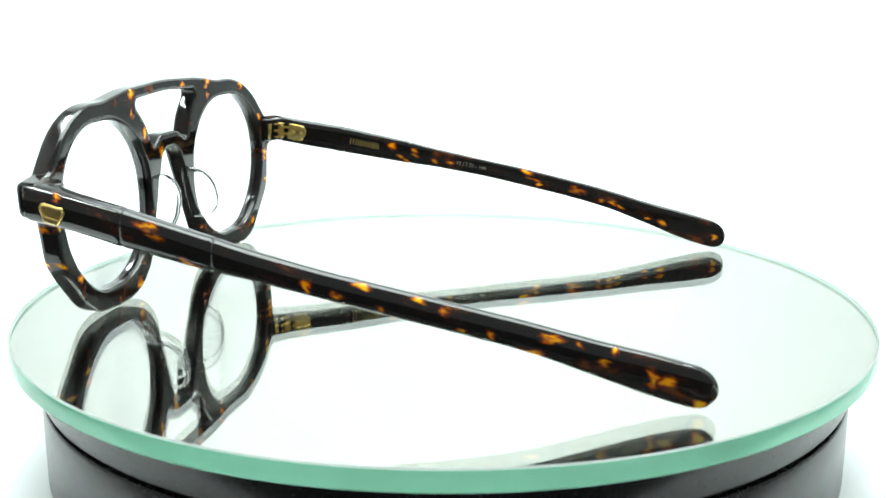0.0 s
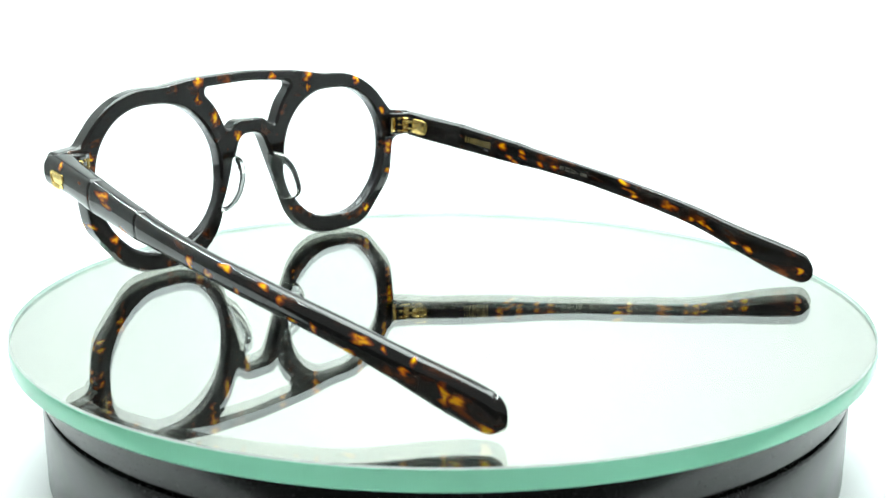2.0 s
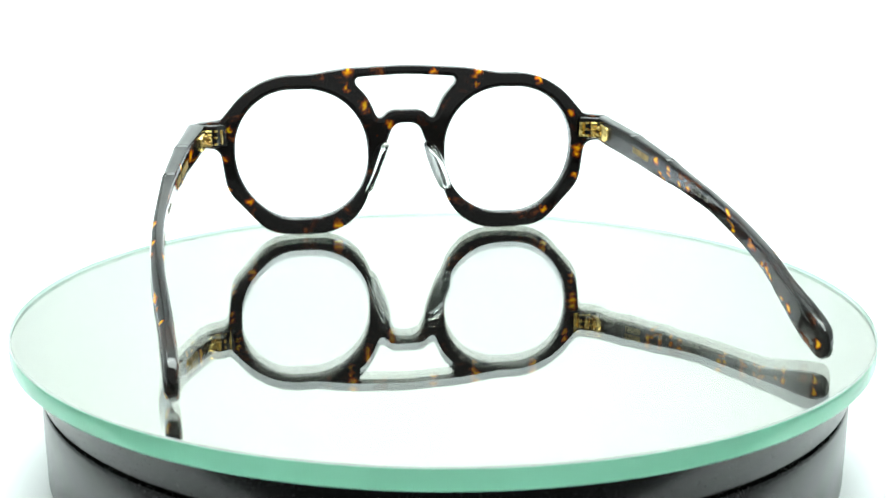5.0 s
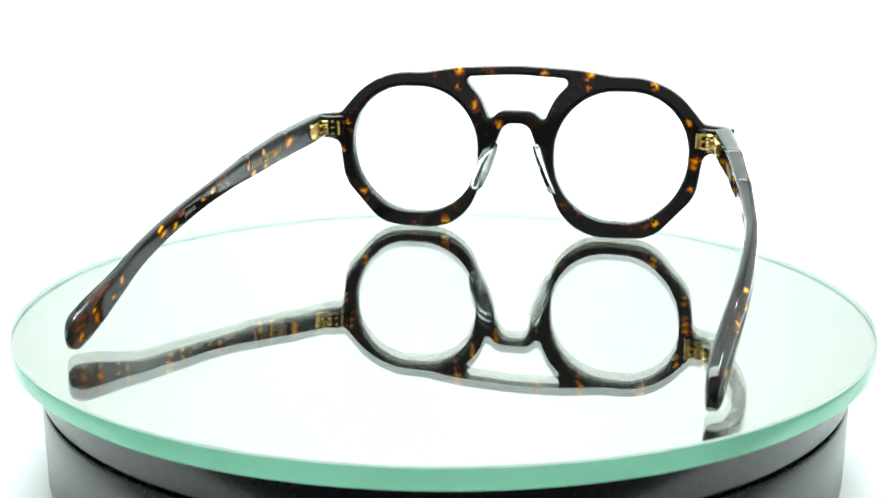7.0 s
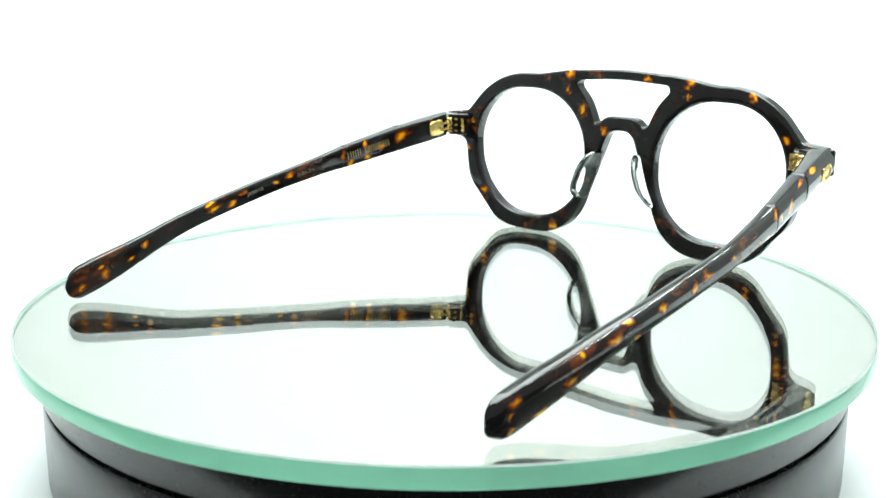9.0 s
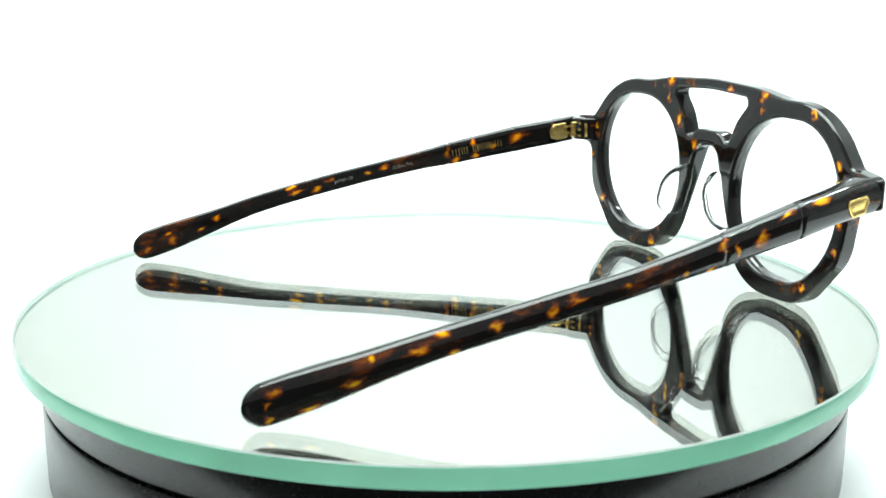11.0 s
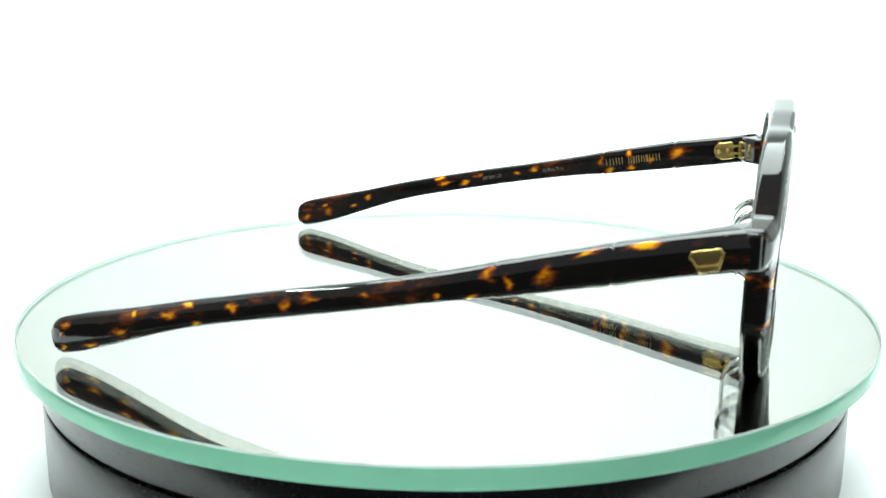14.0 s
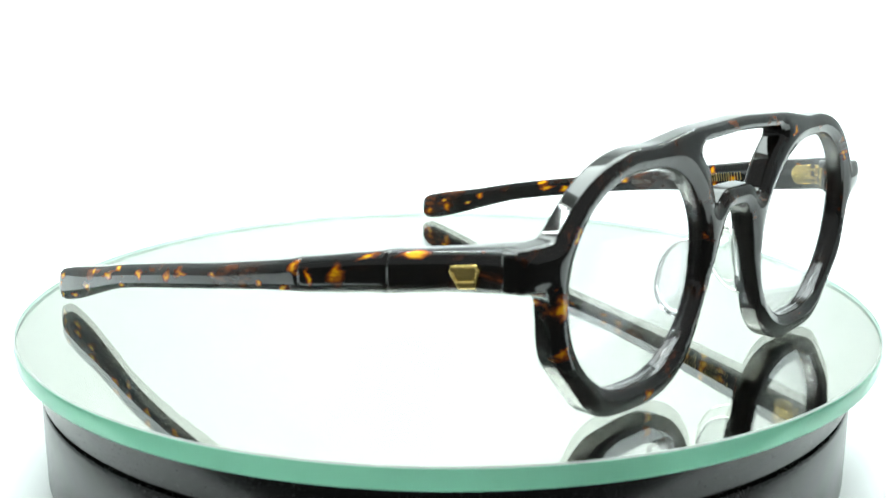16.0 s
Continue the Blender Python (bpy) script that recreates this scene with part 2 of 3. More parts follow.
def part(name, bm, mats, parent, label="", smooth=True):
    ob = new(name, mesh_of(bm, mats, smooth))
    ob.parent = parent
    return tagged(ob, label)


def thing(name, label, category, kind=""):
    return tagged(new(name), label, category, kind=kind)


def rounded(corners, step=0.6):
    """A closed outline from corners (x, z, radius), each corner turned by an arc, in mm."""
    pts, n = [], len(corners)
    spot = [Vector(c[:2]) for c in corners]
    halves = [(spot[i - 1] - spot[i]).angle(spot[(i + 1) % n] - spot[i]) / 2 for i in range(n)]
    want = [corners[i][2] / math.tan(halves[i]) for i in range(n)]
    for i in range(n):
        a, b, c = spot[i - 1], spot[i], spot[(i + 1) % n]
        r, half = corners[i][2], halves[i]
        u, v = (a - b).normalized(), (c - b).normalized()
        if r <= 0 or half > radians(89.5):
            pts.append(b)
            continue
        reach = want[i] * min(1, 0.98 * (a - b).length / (want[i] + want[i - 1] + 1e-6), 0.98 * (c - b).length / (want[i] + want[(i + 1) % n] + 1e-6))
        r = reach * math.tan(half)
        mid = b + (u + v).normalized() * (r / math.sin(half))
        s, e = b + u * reach, b + v * reach
        a0 = math.atan2(s.y - mid.y, s.x - mid.x)
        turn = (math.atan2(e.y - mid.y, e.x - mid.x) - a0 + math.pi) % (2 * math.pi) - math.pi
        k = max(3, int(abs(turn) * r / step), int(abs(turn) / 0.2))
        pts += [mid + r * Vector((math.cos(a0 + turn * j / k), math.sin(a0 + turn * j / k))) for j in range(k + 1)]
    out = []
    for i, q in enumerate(pts):
        w = pts[(i + 1) % len(pts)]
        k = max(1, int((w - q).length / (1.5 * step)))
        out += [q.lerp(w, j / k) for j in range(k)]
    kept = [out[0]]
    for q in out[1:]:
        if (q - kept[-1]).length > 0.3 * step and (q - out[0]).length > 0.3 * step:
            kept.append(q)
    return kept


def area(loop):
    return 0.5 * sum(a.x * b.y - b.x * a.y for a, b in zip(loop, loop[1:] + loop[:1]))


def inset(loop, d):
    """The outline moved d to its left."""
    out, n = [], len(loop)
    for i in range(n):
        a, b = (loop[i] - loop[i - 1]).normalized(), (loop[(i + 1) % n] - loop[i]).normalized()
        t = (a + b).normalized()
        out.append(loop[i] + Vector((-t.y, t.x)) * d)
    return out


def inside(q, loop):
    hit = False
    for a, b in zip(loop, loop[1:] + loop[:1]):
        if (a.y > q.y) != (b.y > q.y) and q.x < a.x + (q.y - a.y) * (b.x - a.x) / (b.y - a.y):
            hit = not hit
    return hit


def slab(loops, thick, r_back, r_front, place, grid=1.6, dome=0.0):
    """A sheet with holes (first loop the outline), its edges rounded, its face domed by so much; place(x, z, depth) gives the point."""
    from mathutils.geometry import delaunay_2d_cdt
    loops = [lp if (area(lp) > 0) == (k == 0) else lp[::-1] for k, lp in enumerate(loops)]
    bm = bmesh.new()
    steps = 5
    prof = [(r_back * (1 - math.sin(a)), r_back * (1 - math.cos(a))) for a in (math.pi / 2 * j / steps for j in range(steps + 1))]
    prof += [(r_front * (1 - math.cos(a)), thick - r_front * (1 - math.sin(a))) for a in (math.pi / 2 * j / steps for j in range(steps + 1))]
    for lp in loops:
        rings = [[bm.verts.new(place(q.x, q.y, d)) for q in inset(lp, i)] for i, d in prof]
        for r0, r1 in zip(rings, rings[1:]):
            for i in range(len(lp)):
                j = (i + 1) % len(lp)
                bm.faces.new((r0[i], r0[j], r1[j], r1[i]))
    for r, depth in ((r_back, 0.0), (r_front, thick)):
        ins = [inset(lp, r) for lp in loops]
        pts, edges = [], []
        for lp in ins:
            k = len(pts)
            pts += lp
            edges += [(k + i, k + (i + 1) % len(lp)) for i in range(len(lp))]
        rim = np.array([(q.x, q.y) for q in pts])
        lo, hi = rim.min(0), rim.max(0)
        for i in range(int((hi[0] - lo[0]) / grid) + 1):
            for j in range(int((hi[1] - lo[1]) / (grid * 0.87)) + 1):
                q = Vector((lo[0] + (i + 0.5 * (j % 2)) * grid, lo[1] + j * grid * 0.87))
                if np.hypot(rim[:, 0] - q.x, rim[:, 1] - q.y).min() > 0.55 * grid and inside(q, ins[0]) and not any(inside(q, h) for h in ins[1:]):
                    pts.append(q)
        vs, _, fs, *_ = delaunay_2d_cdt(pts, edges, [], 0, 1e-5)
        swell = [0.0] * len(vs)
        if dome and depth:
            swell = [dome * (1 - (1 - min(1.0, float(np.hypot(rim[:, 0] - q.x, rim[:, 1] - q.y).min()) / 2.2)) ** 2) for q in vs]
        bv = [bm.verts.new(place(q.x, q.y, depth + e)) for q, e in zip(vs, swell)]
        for f in fs:
            c = sum((vs[i] for i in f), Vector((0, 0))) / len(f)
            a, b, e = (vs[i] for i in f[:3])
            if abs((b - a).cross(e - a)) > 0.004 and inside(c, ins[0]) and not any(inside(c, h) for h in ins[1:]):
                bm.faces.new([bv[i] for i in f])
        for v in bv:
            if not v.link_faces:
                bm.verts.remove(v)
    bmesh.ops.remove_doubles(bm, verts=bm.verts, dist=1e-6)
    return bm


def lathe(profile, steps=160):
    """A turned solid about z from (radius, height) in mm."""
    bm = bmesh.new()
    rings = []
    for r, z in profile:
        if r < 1e-6:
            rings.append([bm.verts.new((0, 0, z * MM))])
        else:
            rings.append([bm.verts.new((r * MM * math.cos(2 * math.pi * k / steps), r * MM * math.sin(2 * math.pi * k / steps), z * MM)) for k in range(steps)])
    for a, b in zip(rings, rings[1:]):
        for k in range(steps):
            j = (k + 1) % steps
            if len(a) == 1:
                bm.faces.new((a[0], b[k], b[j]))
            elif len(b) == 1:
                bm.faces.new((a[k], a[j], b[0]))
            else:
                bm.faces.new((a[k], a[j], b[j], b[k]))
    return bm


def rounded_block(size, bevel, m, segments=2):
    bm = bmesh.new()
    bmesh.ops.create_cube(bm, size=1.0)
    bmesh.ops.scale(bm, vec=[s * MM for s in size], verts=bm.verts)
    bmesh.ops.bevel(bm, geom=bm.edges[:], offset=bevel * MM, segments=segments, profile=0.5, affect="EDGES")
    bmesh.ops.transform(bm, matrix=m, verts=bm.verts)
    return bm


# ---- the light box and the turntable ----
def build_box():
    """White sheet: floor and back in one sweep with a soft bend, white roof, grey sides; open in front.
    Roof and sides stand out of view.
    """
    w, y0, y1, z1, r = 0.41, -0.105, 0.60, 0.58, 0.12

    def wall(name, bm, label, sheet=WHITE):
        ob = new(name, mesh_of(bm, sheet))
        return tagged(ob, label, "backdrop", kind="structure")

    bm = bmesh.new()
    prof = [(y0, FLOOR_Z), (y1 - r, FLOOR_Z)]
    prof += [(y1 - r + r * math.sin(a), FLOOR_Z + r - r * math.cos(a)) for a in (math.pi / 2 * k / 16 for k in range(1, 17))] + [(y1, z1)]
    rows = [[bm.verts.new((x, y, z)) for x in (-w, w)] for y, z in prof]
    under = [[bm.verts.new((x, y + (0.004 if z > FLOOR_Z + 0.05 else 0), z - 0.004)) for x in (-w, w)] for y, z in prof]
    for grid_ in (rows, under):
        for a, b in zip(grid_, grid_[1:]):
            bm.faces.new((a[0], a[1], b[1], b[0]))
    for k in (0, -1):
        bm.faces.new((rows[k][0], rows[k][1], under[k][1], under[k][0]))
    wall("backdrop", bm, "seamless white paper backdrop sweeping up behind the turntable")
    depth, mid = y1 - y0, (y0 + y1) / 2
    # added side panels, grey only to darken what the glasses reflect sideways
    for s, nm in ((-1, "wall_west"), (1, "wall_east")):
        wall(nm, rounded_block((4, depth * 1000, (z1 - FLOOR_Z) * 1000), 1, pose(s * (w + 0.003), mid, (z1 + FLOOR_Z) / 2)), "unseen light box side panel, grey to keep side reflections dark", SIDE_GREY)
    wall("ceiling", rounded_block((2 * w * 1000, depth * 1000, 4), 1, pose(0, mid, z1 + 0.003)), "white light box roof panel")
    # table added out of view, dark so the turntable's front mirrors nothing bright
    t = new("ground", mesh_of(rounded_block((3000, 3000, 20), 2, pose(0, 0, FLOOR_Z - 0.016)), TABLE))
    tagged(t, "unseen table top under the light box, dark to keep front reflections black", "table", kind="structure")


DISC_R, DISC_T = 105.55, 4.7


def build_turntable():
    base = thing("turntable", "round black glossy display turntable with a seam round its side", "turntable")
    z0 = FLOOR_Z / MM
    part("body", lathe([(0, z0), (97.5, z0), (99.4, z0 + 0.7), (100, z0 + 2.2), (100, -15.9), (99.6, -15.4), (98.2, -15.3), (0, -15.3)]), BLACK, base)
    part("seam", lathe([(0, -15.3), (98.3, -15.3), (98.3, -14.3), (0, -14.3)]), GAP, base, "dark gap between body and platter")
    part("platter", lathe([(0, -14.3), (98.2, -14.3), (99.6, -14.2), (100, -13.7), (100, -5.6), (99.4, -4.9), (98.4, -4.71), (0, -4.71)]), BLACK, base)


def build_disc():
    """Mirror plate: clear glass with a ground green edge, silvered below."""
    disc = thing("mirror_disc", "round mirror glass plate with a mint green ground edge", "mirror")
    bm = lathe([(0, 0), (DISC_R - 0.32, 0), (DISC_R, -0.32), (DISC_R, -DISC_T + 0.5), (DISC_R - 0.5, -DISC_T), (0, -DISC_T)], 256)
    for f in bm.faces:
        c = f.calc_center_median()
        rim = c.xy.length > (DISC_R - 0.3) * MM
        f.material_index = 0 if not rim else 2 if c.z > -0.3 * MM else 1
    part("glass", bm, [PLATE_GLASS, PALE, ARRIS], disc)
    part("edge", lathe([(DISC_R + 0.02, -0.30), (DISC_R + 0.08, -0.38), (DISC_R + 0.08, -DISC_T + 0.5), (DISC_R - 0.4, -DISC_T - 0.005)], 256), EDGE, disc, "mint green ground edge")
    part("silvering", lathe([(0, -DISC_T + 0.06), (DISC_R - 0.4, -DISC_T + 0.06), (DISC_R - 0.4, -DISC_T + 0.03), (0, -DISC_T + 0.03)], 256), SILVER, disc, "silvered mirror backing")
    return disc


# ---- the glasses, in mm about the axis of the turntable: x to the wearer's right, y ahead, z up ----
FRONT_X = 0.75
FORWARD = {-1: 0.4, 1: 0.0}  # the front stands a little askew: its left end lies further ahead
THICK = 5.4


def on_front(x, z, d):
    bend = 1.9 * (x / 57) ** 2 + 0.011 * max(0.0, abs(x) - 56) ** 2
    return Vector((x * 0.996 + FRONT_X, 77.1 - 0.0075 * x - bend + 0.035 * (z - 30) + d * (1.04 - 0.0008 * x), 0.06 + z * 1.006)) * MM


EYE_SHAPE = [(-12.5, 45.6, 19.5), (-54.3, 45.6, 18), (-54.3, 16.8, 22), (-41.6, 5.2, 16), (-12.5, 5.2, 18.5)]
RIM_SHAPE = [(0, 53.0, 90), (-19, 52.1, 60), (-30.5, 50.3, 30), (-46.8, 50.2, 25), (-58.4, 36.9, 2.4), (-66.6, 36.2, 1.8), (-66.6, 28.6, 1.8), (-58.9, 27.8, 3.2),
             (-57.2, 14.8, 12.0), (-44.6, 0.8, 13.0), (-33, 0.0, 60), (-17.0, 0.3, 17), (-4.0, 34.7, 4.2)]
WINDOW_SHAPE = [(-17.9, 49.0, 1.5), (-12.2, 42.9, 16), (-8.9, 35.6, 1.4), (-5.0, 38.9, 4.5)]


def build_front(glasses):
    eye = rounded(EYE_SHAPE)
    other = rounded([(-x, z, r) for x, z, r in EYE_SHAPE])
    rim = rounded(RIM_SHAPE + [(-x, z, r) for x, z, r in reversed(RIM_SHAPE[1:])])
    window = rounded(WINDOW_SHAPE + [(-x, z, r) for x, z, r in reversed(WINDOW_SHAPE)] + [(0, 50.0, 80)])
    low = min(q.y for q in rim)
    bm = slab([[q - Vector((0, low)) for q in rim], eye, other, window], THICK - 0.45, 0.85, 1.25, on_front, 0.75, 0.55)
    # end pieces that run back to the mitred joint with the temples
    for s in (-1, 1):
        plan = [(55.5, 77.4), (56.6, 74.0), (59.4, 71.3), (61.9, 70.2), (67.3, 75.0), (67.3, 77.4)]
        loop = [Vector((s * x, y)) for x, y in plan]
        sub = slab([rounded([(q.x, q.y, 1.8 if q.y > 77 else 0.9) for q in loop], 0.4)], 7.0, 0.7, 0.7, lambda x, y, d: Vector((x + FRONT_X, y + FORWARD[s], 29.1 + d)) * MM, 2.0)
        tmp = bpy.data.meshes.new("tmp")
        sub.to_mesh(tmp)
        sub.free()
        bm.from_mesh(tmp)
        bpy.data.meshes.remove(tmp)
    front = part("front", bm, SHELL_FRONT, glasses, "dark tortoiseshell acetate double-bridge front with rounded eye openings")
    front.data.set_sharp_from_angle(angle=radians(180))
    weigh_normals(front.data)
    for s in (1, -1):
        part("lens", lens_body(s), LENS, glasses, "clear coated demo lens").visible_shadow = False
    for s in (-1, 1):
        part("nose_pad", nose_pad(s), PAD, glasses, "clear acetate nose pad")
    return front


def nose_pad(s):
    """A clear D-shaped lobe that grows back from the rim beside the nose, splayed outwards."""
    lobe = rounded([(-4.0, -7.9, 7.6), (4.4, -7.9, 1.4), (4.4, 7.9, 1.4), (-4.0, 7.9, 7.6)], 0.5)

    def place(u, v, d):
        y, z = 73.2 + u, 21.0 + v
        x = 9.3 + 0.37 * (20.4 - z) + 0.26 * (75 - y) + 0.012 * v * v + (d - 1.2)
        return Vector((s * x + FRONT_X, y + 0.6 - 0.1 * s, z)) * MM
    return slab([lobe], 2.6, 1.15, 1.15, place, 1.5)


def lens_body(s):
    """A meniscus that fills an eye opening and reaches a little into the rim."""
    lp = rounded([(s * x, z, r) for x, z, r in EYE_SHAPE])
    lp = inset(lp if area(lp) > 0 else lp[::-1], -0.4)
    mid = Vector((s * -33.2, 25.0))
    bm = bmesh.new()

    def ring(f, d):
        out = []
        for q in lp:
            w = mid.lerp(q, f)
            p = on_front(w.x, w.y, 0)
            p.y += (1.3 + d + 1.7 * (1 - (w - mid).length_squared / 470)) * MM
            out.append(bm.verts.new(p))
        return out

    shares = [0.02, 0.2, 0.4, 0.6, 0.75, 0.88, 0.96, 1.0]
    rings = [ring(f, 0.0) for f in shares] + [ring(f, 1.4) for f in reversed(shares)]
    for a, b in zip(rings, rings[1:]):
        for k in range(len(lp)):
            j = (k + 1) % len(lp)
            bm.faces.new((a[k], a[j], b[j], b[k]))
    bm.faces.new(rings[0])
    bm.faces.new(rings[-1])
    return bm


def smooth_temple(y):
    return np.mean([temple_at(max(-70, min(76, y + d))) for d in (-5, -3, -1, 1, 3, 5)], axis=0)


SPREAD = {-1: (0.2, 0.0), 1: (1.0, 1.0)}  # by how much each arm bows out


def build_temple(glasses, s, shell):
    bm = bmesh.new()
    n = 72
    ys = [73.0 - 0.25 * k for k in range(5)] + list(np.arange(71.8, -64.5, -0.8)) + [-64.6 - 4.9 * math.sin(math.pi / 2 * k / 14) for k in range(15)]
    ys = sorted(set([round(y, 3) for y in ys] + [round(g + d, 3) for g in (51.6, 30.4) for d in np.arange(-1.6, 1.7, 0.2)]), reverse=True)
    rings = []
    for y in ys:
        top, low, xo, xi = smooth_temple(y)
        xo += SPREAD[s][0] * float(np.interp(y, [-70, -57, -34, 6, 26, 40], [0, 0.6, 1, 1, 0.3, 0]))
        xi += SPREAD[s][1] * float(np.interp(y, [-70, -57, -34, 6, 26, 40], [0, -0.3, 0.3, 1, 0.3, 0]))
        h, w, zc, xc = (top - low) / 2, (xo - xi) / 2, (top + low) / 2, (xo + xi) / 2
        w_out = w
        for g in (51.6, 30.4):
            k = 0.035 * math.exp(-((y - g) / 2.6) ** 2) - 0.09 * math.exp(-((y - g + 0.3) / 0.36) ** 2)
            h, w_out = h * (1 + k), w_out * (1 + 1.2 * k)
        if y < -64.6:
            f = max(0.0, 1 - ((-64.6 - y) / 4.95) ** 2.3) ** (1 / 2.3)
            h, w = h * (0.03 + 0.97 * f), w * (0.05 + 0.95 * f ** 0.8)
            w_out = w
        ring = []
        for j in range(n):
            b = 2 * math.pi * (j + 0.5) / n
            cx, cz = math.cos(b), math.sin(b)
            e = 2 / 2.8 if cx > 0 else 2 / 5.5
            u, v = math.copysign(abs(cx) ** e, cx), math.copysign(abs(cz) ** e, cz)
            shear = 2.4 * u * max(0.0, 1 - (73.0 - y) / 9) + 1.0 * (u + 1) / 2 * min(1.0, max(0.0, (-60.0 - y) / 9))
            lean = max(0.0, u) * (0.5 + 0.25 * v) * float(np.interp(y, [-62, -42, 12, 40], [0, 1, 1, 0]))
            ahead = FORWARD[s] * min(1.0, max(0.0, y / 50.0))
            ring.append(bm.verts.new(Vector((s * (xc + (w_out if u > 0 else w) * u), y + shear + ahead, zc + h * v - lean)) * MM))
        rings.append(ring)
    for a, b in zip(rings, rings[1:]):
        for j in range(n):
            i = (j + 1) % n
            bm.faces.new((a[j], a[i], b[i], b[j]))
    bm.faces.new(rings[0])
    bm.faces.new(rings[-1])
    temple = part("temple", bm, shell, glasses, "dark tortoiseshell acetate temple arm with two ring grooves")
    # hinge: leaf on the inner face, two rivets, knuckles in the gap
    slope = math.degrees(math.atan2(66.2 - 63.0, 66 - 52))
    leaf = pose(s * 62.95 * MM, (66.0 + FORWARD[s]) * MM, 31.6 * MM, 10, 0, s * slope * 0.85)
    lp = rounded([(-3.2, -2.4, 2.3), (2.6, -2.4, 0.5), (2.6, 2.4, 0.5), (-3.2, 2.4, 2.3)], 0.4)
    part("hinge_leaf", slab([lp], 0.9, 0.25, 0.25, lambda y, z, d: leaf @ (Vector((s * (d - 0.6), y, z)) * MM), 2.0), GOLD, temple, "gold hinge leaf")
    for yy in (-1.7, 0.9):
        bm = lathe([(0, 0.30), (0.30, 0.28), (0.52, 0.12), (0.56, -0.2), (0, -0.2)], 16)
        bmesh.ops.transform(bm, matrix=leaf @ pose(-s * 0.6 * MM, yy * MM, 0, 0, -s * 90, 0), verts=bm.verts)
        part("rivet", bm, GOLD, temple)
    for k in range(5):
        bm = lathe([(0, -0.40), (1.05, -0.40), (1.22, -0.28), (1.22, 0.28), (1.05, 0.40), (0, 0.40)], 24)
        bmesh.ops.transform(bm, matrix=pose(s * 61.2 * MM, (70.7 + FORWARD[s]) * MM, (32.4 + (k - 2) * 1.0) * MM, 8, 0, 0), verts=bm.verts)
        part("hinge_knuckle", bm, GOLD, temple)
    for k in (-1.05, 1.05):
        part("hinge_arm", rounded_block((1.5, 3.0, 0.75), 0.15, pose(s * 61.9 * MM, (69.0 + FORWARD[s]) * MM, (32.2 + k) * MM, 9, 0, s * slope * 0.85)), GOLD, temple)
    part("hinge_front_leaf", rounded_block((2.9, 0.9, 4.7), 0.25, pose(s * 58.3 * MM, (73.0 + FORWARD[s]) * MM, 32.3 * MM, 2, 0, s * 14)), GOLD, temple)
    part("hinge_plate", rounded_block((0.9, 3.4, 4.6), 0.2, pose(s * 60.3 * MM, (73.3 + FORWARD[s]) * MM, 32.4 * MM, 2, 0, s * 20)), GOLD, temple)
    for k in (-2.0, 0.0, 2.0):
        part("hinge_tongue", rounded_block((2.6, 1.1, 0.7), 0.15, pose(s * 59.7 * MM, (71.9 + FORWARD[s]) * MM, (32.4 + k) * MM, 4, 0, s * 38)), GOLD, temple)
    # gold plaque let into the outer face
    tilt = pose(s * 69.05 * MM, (68.1 + FORWARD[s]) * MM, 31.0 * MM, 10, 0, s * 4)
    lp = rounded([(-2.6, 2.0, 0.4), (2.6, 2.0, 0.4), (3.3, 0.9, 0.5), (1.7, -2.1, 0.5), (-1.7, -2.1, 0.5), (-3.3, 0.9, 0.5)], 0.3)
    pit = rounded([(-2.25, 1.5, 0.2), (2.25, 1.5, 0.2), (2.6, 0.9, 0.3), (1.75, -0.75, 0.3), (-1.75, -0.75, 0.3), (-2.6, 0.9, 0.3)], 0.3)
    plaque = part("plaque", slab([lp, pit], 0.9, 0.05, 0.28, lambda y, z, d: tilt @ (Vector((s * (d - 0.55), y, z)) * MM), 2.0), GOLD, temple, "gold trapezoid inlay")
    part("plaque_face", slab([inset(pit, -0.25) if area(pit) > 0 else inset(pit, 0.25)], 0.3, 0.05, 0.05, lambda y, z, d: tilt @ (Vector((s * (d - 0.17 + 0.05 * z), y, z)) * MM), 2.0), GOLD, plaque, "sunken slanted face")
    return temple


def inner_face(s, y, lift=0.06):
    """A pose on the inner face of a temple at y: x along the arm towards the reader's right, y up, z out of the face."""
    top, low, xo, xi = smooth_temple(y)
    a, b = smooth_temple(y + 3), smooth_temple(y - 3)
    along = Vector((s * (a[3] - b[3]), 6.0, ((a[0] + a[1]) - (b[0] + b[1])) / 2)).normalized() * (-1 if s > 0 else 1)
    out = Vector((-s, 0, 0))
    out = (out - along * out.dot(along)).normalized()
    up = out.cross(along)
    m = Matrix((along, up, out)).transposed().to_4x4()
    xi += SPREAD[s][1] * float(np.interp(y, [6, 26, 40], [1, 0.3, 0]))
    m.translation = (Vector((s * xi, y, (top + low) / 2)) + out * lift) * MM
    return m


def bars(temple, s, y0, z, height, widths, mat, gap=0.35, name="lettering"):
    """A row of plain upright bars, a letter wide each (0 is a space), read from y0 onwards."""
    bm = bmesh.new()
    run = 0.0
    for w in widths:
        if w:
            yy = y0 + (run + w / 2) * (-1 if s > 0 else 1)
            for side in (-1, 1):
                m = inner_face(s, yy) @ pose(side * 0.32 * w * MM, z * MM, 0)
                sub = rounded_block((0.17, height, 0.16), 0.04, m, 1)
                tmp = bpy.data.meshes.new("tmp")
                sub.to_mesh(tmp)
                sub.free()
                bm.from_mesh(tmp)
                bpy.data.meshes.remove(tmp)
        run += (w or 0.9) + gap
    return part(name, bm, mat, temple, "stamped foil lettering", False)


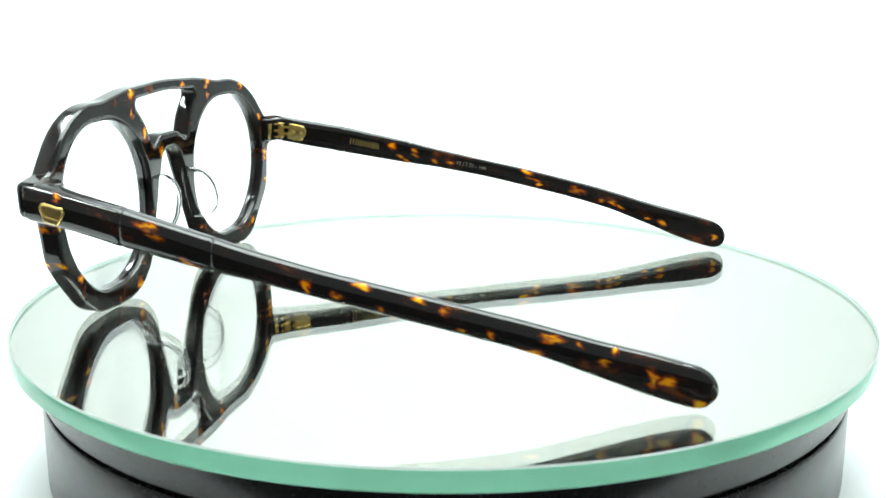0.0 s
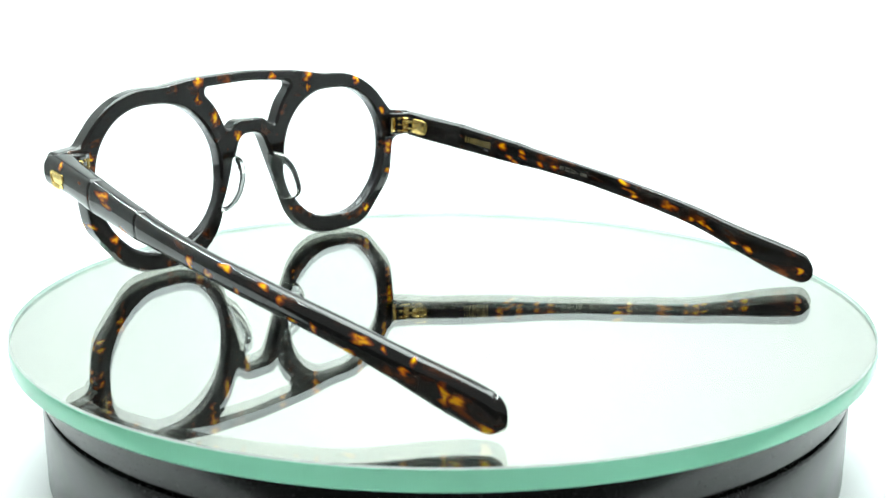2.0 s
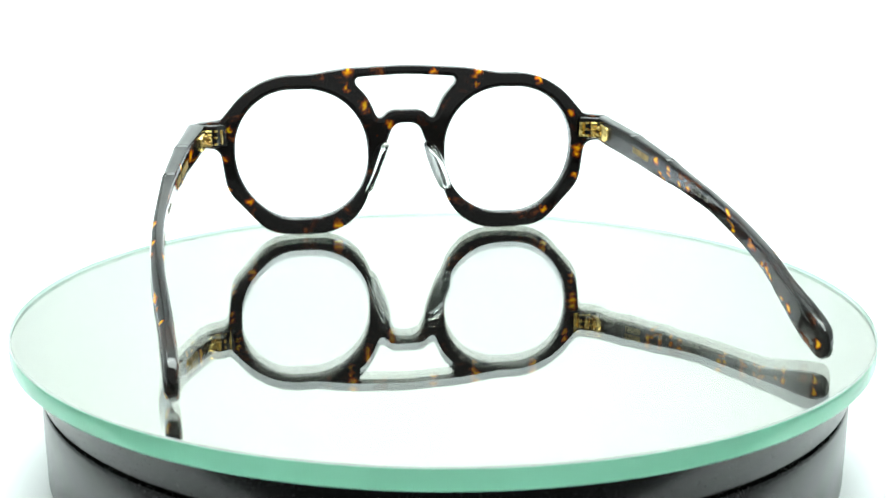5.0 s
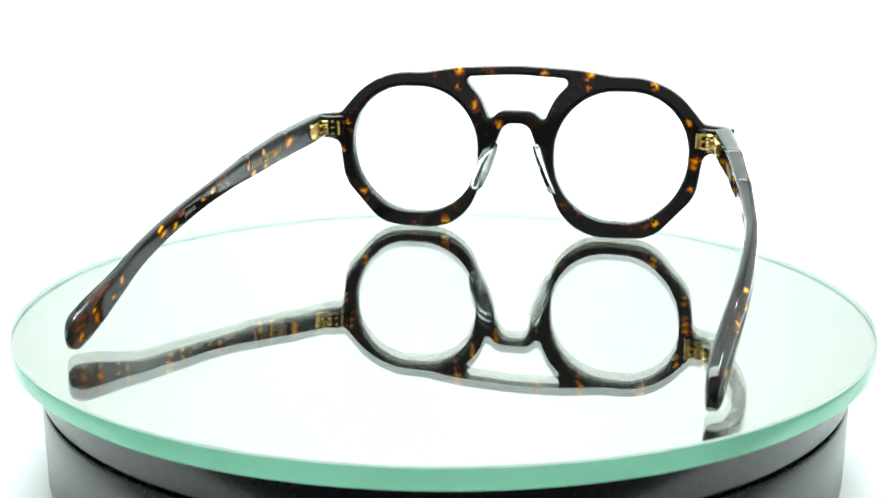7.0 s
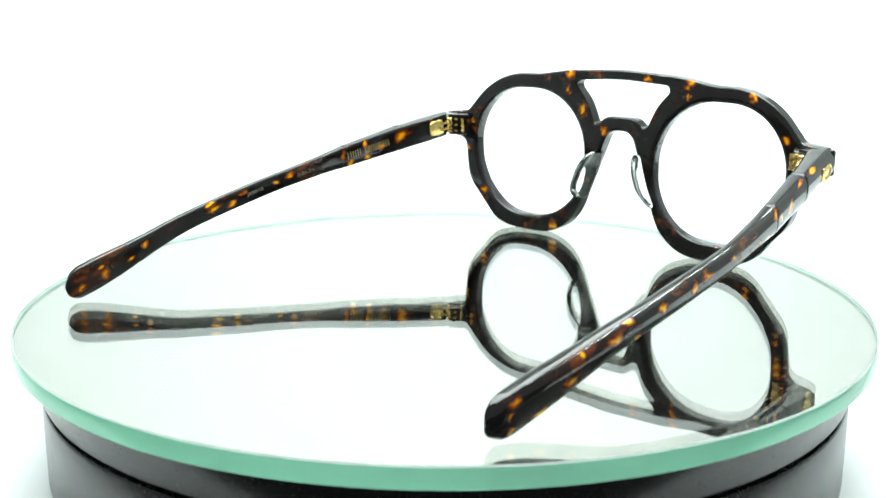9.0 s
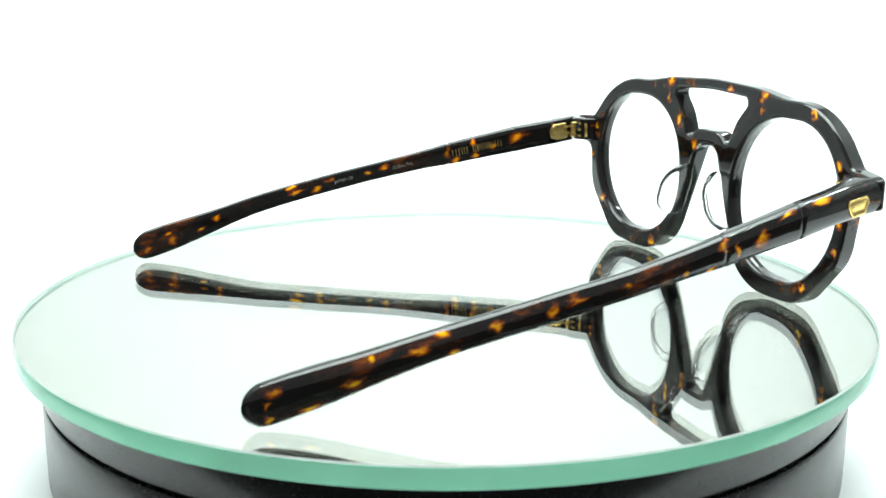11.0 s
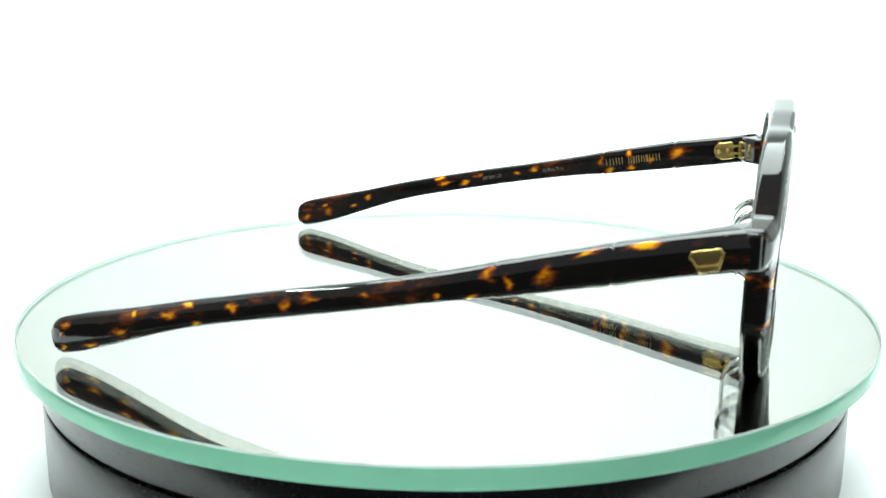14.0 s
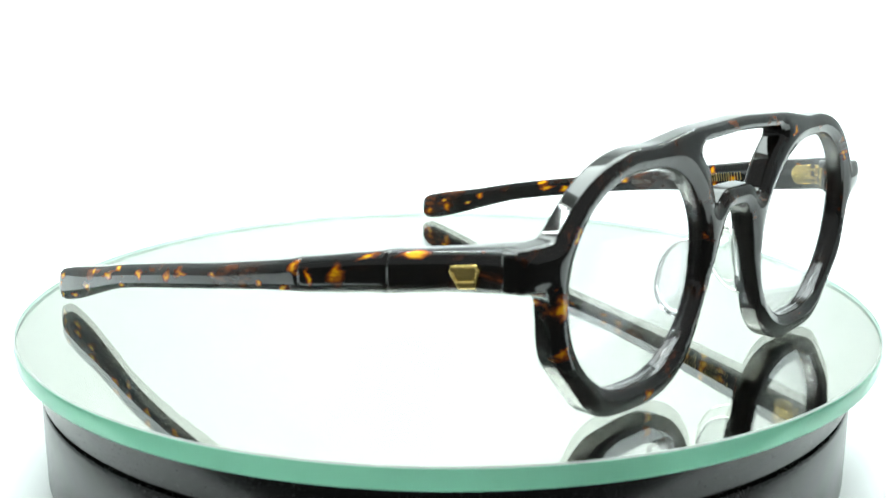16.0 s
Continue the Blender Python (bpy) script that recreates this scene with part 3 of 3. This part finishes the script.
def words(temple, s, y, z, text, height, mat):
    cu = bpy.data.curves.new("text", "FONT")
    cu.body, cu.size, cu.align_x, cu.align_y, cu.extrude = text, height * 1.38 * MM, "CENTER", "CENTER", 0.05 * MM
    tmp = bpy.data.objects.new("text", cu)
    scene.collection.objects.link(tmp)
    me = bpy.data.meshes.new_from_object(tmp.evaluated_get(bpy.context.evaluated_depsgraph_get()))
    bpy.data.objects.remove(tmp)
    me.materials.clear()
    me.materials.append(mat)
    for v in me.vertices:
        v.co = inner_face(s, y + v.co.x / MM * (-1 if s > 0 else 1), 0.1) @ Vector((0, v.co.y + z * MM, v.co.z))
    ob = new("lettering", me)
    ob.parent = temple
    return tagged(ob, "stamped foil lettering")


def build_glasses():
    glasses = thing("eyeglasses", "dark tortoiseshell acetate eyeglasses with a double bridge and gold hinges", "eyeglasses")
    build_front(glasses)
    left = build_temple(glasses, -1, SHELL_LEFT)
    right = build_temple(glasses, 1, SHELL_RIGHT)
    bars(left, -1, 31.2, 0.1, 2.1, [1.8, 1.5, 1.4, 0, 1.1, 0.5, 1.2, 1.2, 0.5, 1.6, 1.5], STAMP, 0.33)
    words(left, -1, 15.0, -0.1, "D.Brn.Trt.", 1.15, SILVER_INK)
    words(left, -1, -4.5, 0.0, "JAPAN CE", 1.0, SILVER_INK)
    bars(right, 1, 49.3, 0.2, 1.9, [1.5, 1.2, 0.6, 1.2, 1.0, 0.6, 1.0], STAMP, 0.38)
    words(right, 1, 10.3, 0.0, "43 \u25a1 23 - 144", 1.2, SILVER_INK)
    return glasses


def build_led_strips():
    """Rows of bright diodes along both upper edges of the light box."""
    for s in (-1, 1):
        strip = tagged(new("led_strip"), "aluminium strip with a row of white diodes under the roof", "lamp", "strips under the roof")
        strip.location = (s * 0.31, 0.12, 0.44)
        part("rail", rounded_block((16, 420, 8), 1, pose(0, 0, 0.006)), ALUMINIUM, strip)
        for k in range(26):
            part("diode", rounded_block((7, 7, 4), 1.2, pose(0, (k - 12.5) * 0.016, 0), 1), DIODE, strip)


build_box()
build_led_strips()
build_turntable()
MIRROR = build_disc()
GLASSES = build_glasses()


def motions():
    """The plate and the glasses on it turn together about the turntable's axis."""
    times = [0.5 * k for k in range(33)]
    walk(GLASSES, [(t, pose(0, 0, 0, 0, 0, table_turn(t)) @ pose(1.6 * MM, 0, 0)) for t in times])
    walk(MIRROR, [(t, pose(0, 0, 0, 0, 0, table_turn(t)) @ pose(-0.55 * MM, 0.30 * MM, 0)) for t in times])


motions()
